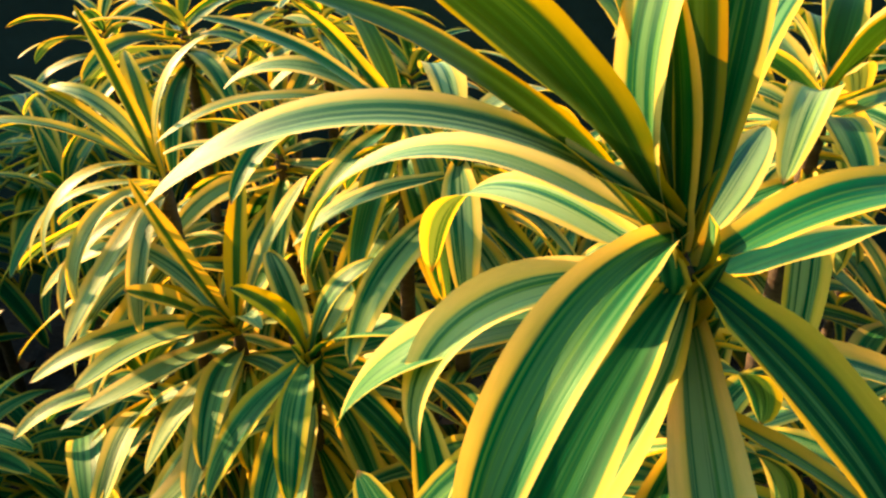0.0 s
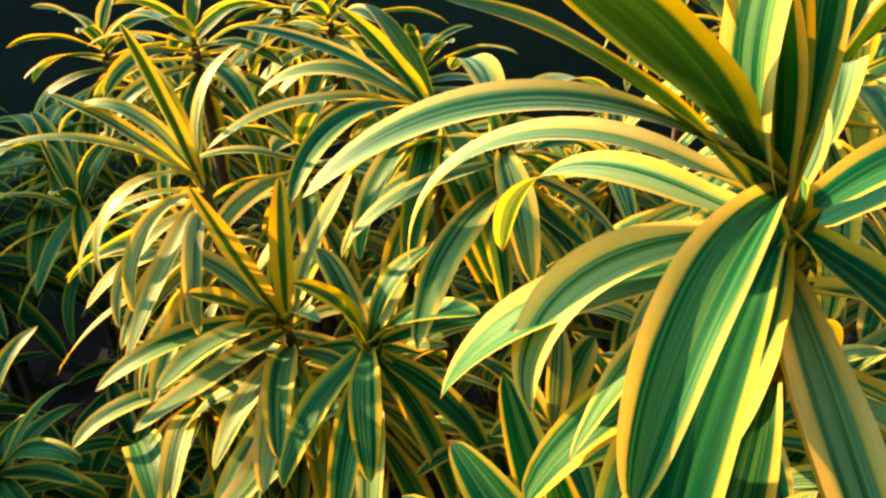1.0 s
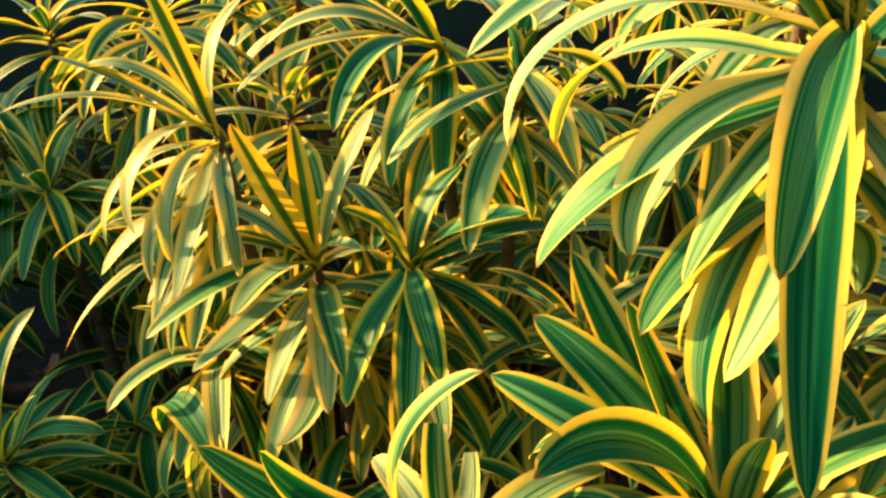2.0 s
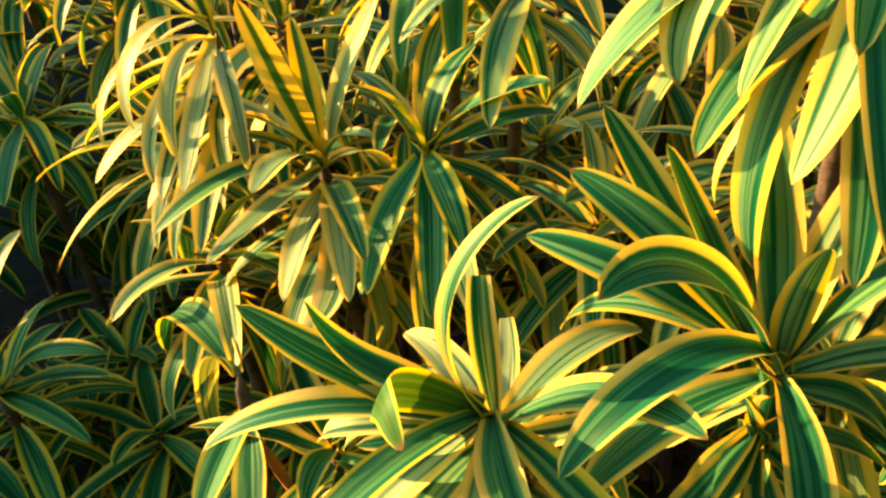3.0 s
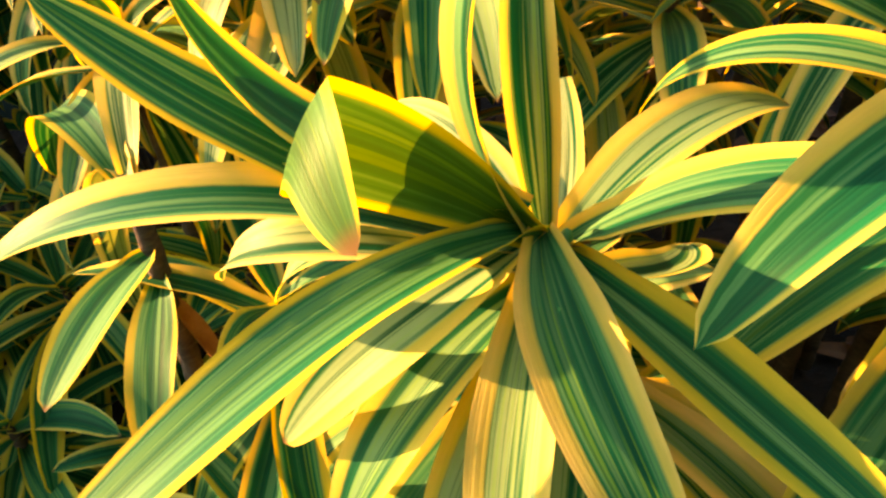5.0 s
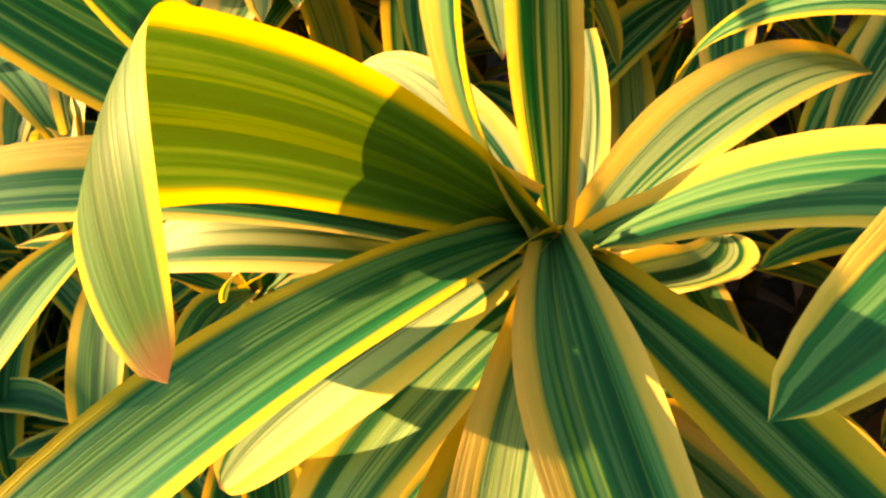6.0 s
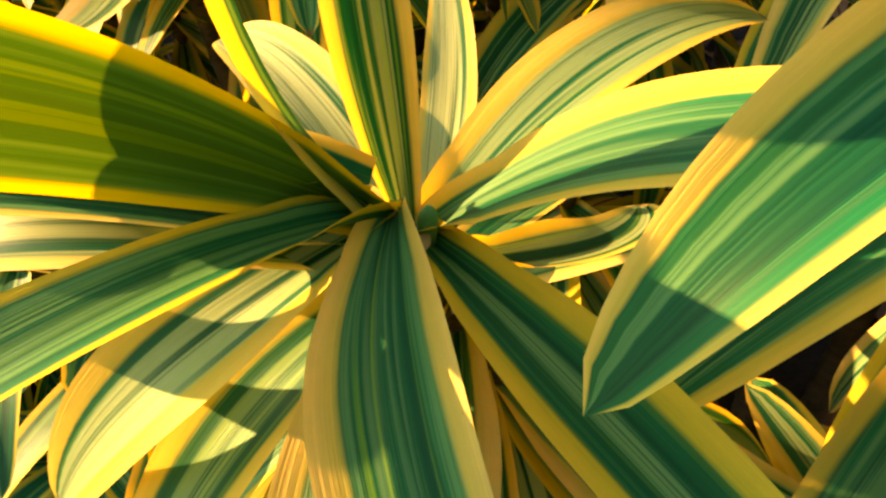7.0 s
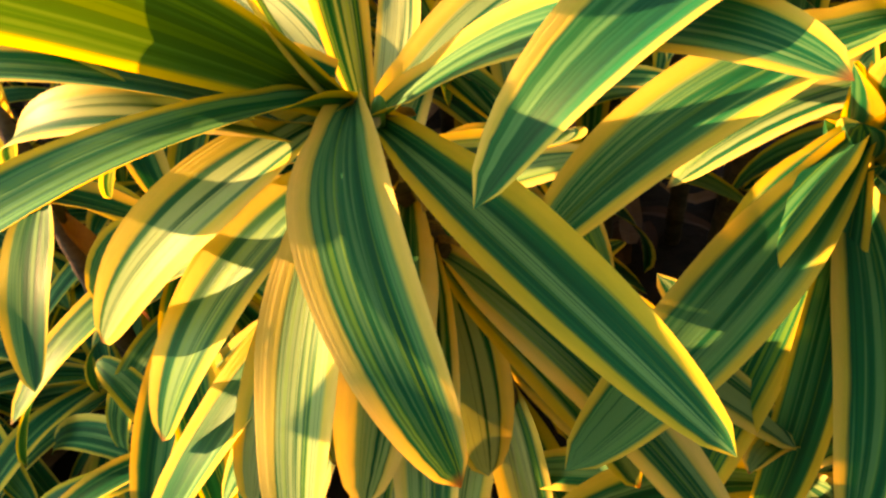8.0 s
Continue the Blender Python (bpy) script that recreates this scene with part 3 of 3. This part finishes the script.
plant.leaf(0.020, 205, 22, 0.18, 0.019, 115, 1.2, -5, 0, 10, paint=LEAF_CREAM)
plant.leaf(0.03, 270, 10, 0.17, 0.020, 100, 1.2, 5, 0, 5, paint=LEAF_CREAM)
plant.leaf(0.035, 225, 5, 0.17, 0.020, 100, 1.3, 0, 5, 10, paint=LEAF_CREAM)
plant = Plant(-0.037, 0.675, 0.815, "striped dracaena with dark green hanging leaves", (0, -0.02), 0.2, 17, 0.35)
plant.leaf(0.013, 219, 55, 0.161, 0.030, 17, 1.45, 10, -1, -5)
plant.leaf(0.011, 120, 51, 0.165, 0.028, 42, 1.46, -5, -6, -6)
plant.leaf(0.011, 179, 42, 0.202, 0.031, 35, 1.40, -2, 4, 9)
plant.leaf(0.012, 168, 38, 0.194, 0.032, 83, 1.60, 1, 9, 11, paint=LEAF_PALE)
plant.leaf(0.014, 230, -6, 0.175, 0.030, 79, 1.33, 1, -3, -1, paint=LEAF_DEEP_AND_SHADED)
plant.leaf(0.010, 289, -8, 0.221, 0.030, 77, 1.10, -2, 1, 3, paint=LEAF_DEEP_AND_SHADED)
plant.leaf(0.017, 308, -23, 0.201, 0.031, 4, 1.40, 8, -1, -3, paint=LEAF_DEEP_AND_SHADED)
plant.leaf(0.011, 223, 27, 0.208, 0.032, 90, 1.46, 8, 3, 5, paint=LEAF_DEEP_AND_SHADED)
plant.leaf(0.011, 196, 24, 0.225, 0.031, 59, 1.39, 2, 0, 2, paint=LEAF_PALE)
plant.leaf(0.017, 308, -16, 0.199, 0.031, 29, 1.36, 3, -0, -2, paint=LEAF_DEEP_AND_SHADED)
plant.leaf(0.014, 260, -7, 0.182, 0.029, 74, 1.29, -18, -1, -1, paint=LEAF_DEEP_AND_SHADED)
plant.leaf(0.010, 305, -12, 0.182, 0.031, 116, 1.31, 4, -2, -0, paint=LEAF_DEEP_AND_SHADED)
plant.skirt(12, 0.03, 0.12)
plant = Plant(0.011, 0.551, 0.841, "striped dracaena with white-topped arching leaves", (-0.02, -0.22), 0.6, 18, 0.15)
plant.leaf(0.011, 98, 33, 0.167, 0.034, 72, 1.36, 6, -0, -1)
plant.leaf(0.009, 40, 24, 0.167, 0.034, 80, 1.38, -1, 1, 0, paint=LEAF_CREAM)
plant.leaf(0.014, 42, 15, 0.162, 0.034, 67, 1.42, 2, 1, 1, paint=LEAF_CREAM)
plant.skirt(12, 0.02, 0.12)
plant.collar(10)
plant = Plant(-0.322, 0.498, 0.470, "old dracaena stem, nearly bare, with a few hanging leaves", (0.01, -0.01), 0.5, 19, 0.15)
plant.leaf(-0.003, 101, 18, 0.261, 0.036, 116, 0.54, 27, 7, 6, paint=LEAF_CREAM)
plant.leaf(0.008, 109, 32, 0.236, 0.040, 118, 1.29, 21, 6, 3, paint=LEAF_DEEP_AND_SHADED)
plant.leaf(0.007, 90, 34, 0.275, 0.032, 149, 1.54, 10, 4, 5, paint=LEAF_CREAM)
plant.leaf(0.050, 256, 24, 0.158, 0.034, 33, 1.40, -4, -1, 1, paint=LEAF_DEEP_AND_SHADED)
plant.leaf(0.071, 265, 5, 0.141, 0.032, 57, 1.40, -7, -2, -1, paint=LEAF_DEEP_AND_SHADED)
plant.dead(0.09, 300, -45, 0.10)
plant = Plant(0.275, 0.530, 0.880, "pale striped dracaena with a long hanging leaf", (0.02, 0), 0.6, 20, 0.15)
plant.leaf(0.015, 44, -24, 0.171, 0.036, 41, 1.16, 2, 1, 6, paint=LEAF_CREAM)
plant.leaf(0.007, 70, 34, 0.171, 0.033, 73, 1.34, 11, -8, -4)
plant.leaf(0.025, 239, 33, 0.171, 0.031, 89, 1.45, -1, -2, -2)
plant.leaf(0.012, 54, 15, 0.167, 0.034, 77, 1.39, -3, 0, 0, paint=LEAF_CREAM)
plant.leaf(0.008, 70, 43, 0.169, 0.032, 53, 1.38, 5, -29, -14)
plant.rosette(18)
# The next three plants have shade put into their leaf colour by deep green.
plant = Plant(-0.561, 1.030, 0.605, "shaded striped dracaena with thin grey-green leaves", (-0.02, 0), 0.2, 21, 0.15, LEAF_DEEP_AND_SHADED)
plant.leaf(0.012, 111, 53, 0.176, 0.028, 46, 1.44, -11, 0, 0, paint=LEAF_DEEP_AND_SHADED)
plant.leaf(0.016, 304, 5, 0.164, 0.028, 45, 1.39, 8, 6, 5, paint=LEAF_DEEP_AND_SHADED)
plant.leaf(0.016, 315, 9, 0.164, 0.029, 11, 1.39, 5, -1, -1, paint=LEAF_DEEP_AND_SHADED)
plant.leaf(0.012, 294, 10, 0.174, 0.028, 80, 1.37, -12, 1, 1, paint=LEAF_DEEP_AND_SHADED)
plant.leaf(0.017, 267, -2, 0.168, 0.028, 46, 1.37, -8, -5, -4, paint=LEAF_DEEP_AND_SHADED)
plant.leaf(0.013, 150, 6, 0.163, 0.029, 79, 1.39, -0, 2, 1, paint=LEAF_DEEP_AND_SHADED)
plant.leaf(0.010, 78, 50, 0.172, 0.029, 63, 1.38, -7, -2, 1, paint=LEAF_DEEP_AND_SHADED)
plant.leaf(0.009, 123, 67, 0.184, 0.028, 60, 1.46, 9, -3, -1, paint=LEAF_DEEP_AND_SHADED)
plant.rosette(16)
plant = Plant(-0.521, 1.117, 0.267, "low dracaena near the litter, leaf colour darkened for shade", (0, 0), 0.1, 22, 0.15, LEAF_DEEP_AND_SHADED)
plant.leaf(0.007, 97, 76, 0.208, 0.033, 46, 1.49, -8, 1, 0)
plant.leaf(0.006, 160, 65, 0.232, 0.034, 32, 1.41, -1, -1, 3)
plant.leaf(0.009, 161, 53, 0.204, 0.035, 39, 1.42, -1, 8, 7)
plant.leaf(0.014, 64, 22, 0.161, 0.034, 50, 1.40, 3, 1, 2)
plant.leaf(0.012, 115, 44, 0.171, 0.034, 53, 1.44, -7, 1, 0)
plant.rosette(12)
plant.dead(0.03, 30, -10, 0.13)
plant = Plant(-0.609, 0.720, 0.374, "low shaded dracaena with yellow-edged leaves", (-0.01, -0.01), 0.2, 23, 0.15, LEAF_DEEP_AND_SHADED)
plant.leaf(0.016, 308, 16, 0.164, 0.033, 46, 1.39, 12, 9, 8)
plant.leaf(0.010, 339, 52, 0.166, 0.034, 79, 1.40, 1, -5, -3)
plant.leaf(0.008, 50, 89, 0.205, 0.034, 75, 1.50, -1, -4, -7)
plant.leaf(0.015, 68, 19, 0.160, 0.034, 52, 1.42, 5, 4, 2)
plant.leaf(0.015, 332, 29, 0.160, 0.034, 36, 1.43, 3, 4, 2)
plant.rosette(14)
plant = Plant(-0.091, 0.311, 0.348, "low dracaena with sunlit cream leaves hanging under its neighbour", (0.04, 0.04), 0.5, 60, 0.0)
for az, el, length, paint in ((262, -12, 0.13, LEAF_CREAM), (282, -30, 0.15, LEAF), (236, -20, 0.14, LEAF_PALE), (305, -14, 0.13, LEAF_CREAM), (210, -5, 0.12, LEAF_CREAM), (335, 0, 0.12, LEAF), (180, 10, 0.12, LEAF_PALE), (20, 25, 0.12, LEAF), (90, 40, 0.12, LEAF), (140, 30, 0.12, LEAF)):
    plant.leaf(0.004 + 0.02 * plant.rng.random(), az, el, length, 0.030, 48, 1.2, plant.rng.uniform(-8, 8), plant.rng.uniform(-8, 8), 6, paint=paint)
plant.sheaths(6, 0.0)


# ---- the rest of the bed: crowns packed behind and between, lower towards the open soil ----
rng = random.Random(21)
KINDS = ("striped dracaena among its neighbours, green leaves edged yellow", "striped dracaena in half shade with drooping leaves", "striped dracaena with pale yellow-edged leaves")
crowns = []
for k in range(8):
    # The last model crown is all deep green, a shaded copy.
    p = Plant(0, 0, 0.5, KINDS[k % 3], (0, 0), (0.2, 0.3, 0.6)[k % 3], 70 + k, 0.15, LEAF_DEEP_AND_SHADED if k == 7 else None)
    p.rosette(24, 80 - 4 * k, -35, 0.95 + 0.03 * k, 60 * k)
    crowns.append([(ob.data, ob.location.z - 0.5) for ob in p.root.children if ob.name.startswith("leaf")])
    for ob in (*p.root.children, p.root):
        bpy.data.objects.remove(ob)


def neighbour(x, y, z, crown, label):
    """A plant of the packed bed: its own stem, and a crown of leaves that share the meshes of one of the model crowns."""
    p = Plant(x, y, z, label, (rng.uniform(-0.03, 0.03), rng.uniform(-0.03, 0.03)), 0.3, rng.randrange(9999))
    turn, tip = rng.uniform(0, 360), (rng.uniform(-7, 7), rng.uniform(-7, 7))
    for me, drop in crown:
        ob = new("leaf", me)
        ob.parent = p.root
        ob.matrix_basis = pose(*p.axis(z + drop), z + drop, *tip, turn)


SPOTS = [
    (-0.06, 0.80, 0.60), (0.10, 0.72, 0.56), (0.26, 0.66, 0.74), (0.05, 0.52, 0.55), (0.20, 0.44, 0.62),
    (-0.19, 0.86, 0.72), (-0.36, 0.86, 0.60), (-0.32, 0.66, 0.52), (-0.10, 0.66, 0.54), (0.40, 0.80, 0.80),
    (-0.15, 1.02, 0.86), (-0.06, 1.02, 0.78), (0.22, 0.96, 0.66), (-0.36, 1.04, 0.84), (0.42, 1.06, 0.84),
]
MORE = [
    (0.14, 0.30, 0.50), (0.30, 0.30, 0.66), (0.20, 0.14, 0.46), (-0.02, 0.40, 0.42), (-0.14, 0.40, 0.40),
    (-0.24, 0.48, 0.38), (-0.30, 0.40, 0.24), (0.02, 0.16, 0.36), (-0.10, 0.12, 0.30), (-0.22, 0.14, 0.22),
    (-0.48, 0.88, 0.28), (-0.64, 0.90, 0.25), (-0.74, 1.10, 0.52), (-0.90, 1.05, 0.46),
    (0.10, 1.20, 0.56), (-0.26, 1.22, 0.86), (-0.56, 1.26, 0.80), (0.40, 1.24, 0.88), (0.62, 0.98, 0.84),
]
LOW = [
    (0.02, 0.62, 0.44), (0.16, 0.58, 0.50), (0.32, 0.52, 0.56), (-0.22, 0.76, 0.46), (-0.04, 0.92, 0.52),
    (0.14, 0.86, 0.54), (0.32, 0.82, 0.60), (-0.36, 0.94, 0.50), (-0.20, 0.96, 0.52), (0.46, 0.66, 0.62),
    (-0.46, 1.14, 0.46), (-0.06, 1.14, 0.58), (0.20, 1.10, 0.60), (0.46, 0.92, 0.62), (-0.66, 1.30, 0.50),
    (0.24, 0.30, 0.40), (0.38, 0.38, 0.54), (0.34, 0.18, 0.46), (0.12, 0.06, 0.34), (-0.30, 1.12, 0.50),
]
# Far-left plants out of view, added to shade the low left; others fill gaps.
SHADE = [
    (-0.88, 0.90, 0.56), (-0.98, 0.98, 0.60), (-0.84, 1.20, 0.60), (-1.06, 0.90, 0.54), (-1.18, 1.20, 0.64),
    (-0.42, 1.20, 0.72), (-0.64, 1.16, 0.66), (-0.46, 1.30, 0.62), (-0.72, 1.36, 0.62), (-0.98, 1.36, 0.70),
]
EDGE = [
    (-0.38, 0.54, 0.18), (-0.50, 0.62, 0.20), (-0.60, 0.50, 0.15), (-0.34, 0.28, 0.14),
    (-0.56, 0.78, 0.26), (-0.70, 0.74, 0.30), (-0.80, 0.92, 0.34), (-0.44, 0.72, 0.26), (-0.26, 0.62, 0.30),
]
for n, (x, y, z) in enumerate(SPOTS + MORE + LOW + SHADE + EDGE):
    # Low and far-left plants get the dark crown, shade put in by colour.
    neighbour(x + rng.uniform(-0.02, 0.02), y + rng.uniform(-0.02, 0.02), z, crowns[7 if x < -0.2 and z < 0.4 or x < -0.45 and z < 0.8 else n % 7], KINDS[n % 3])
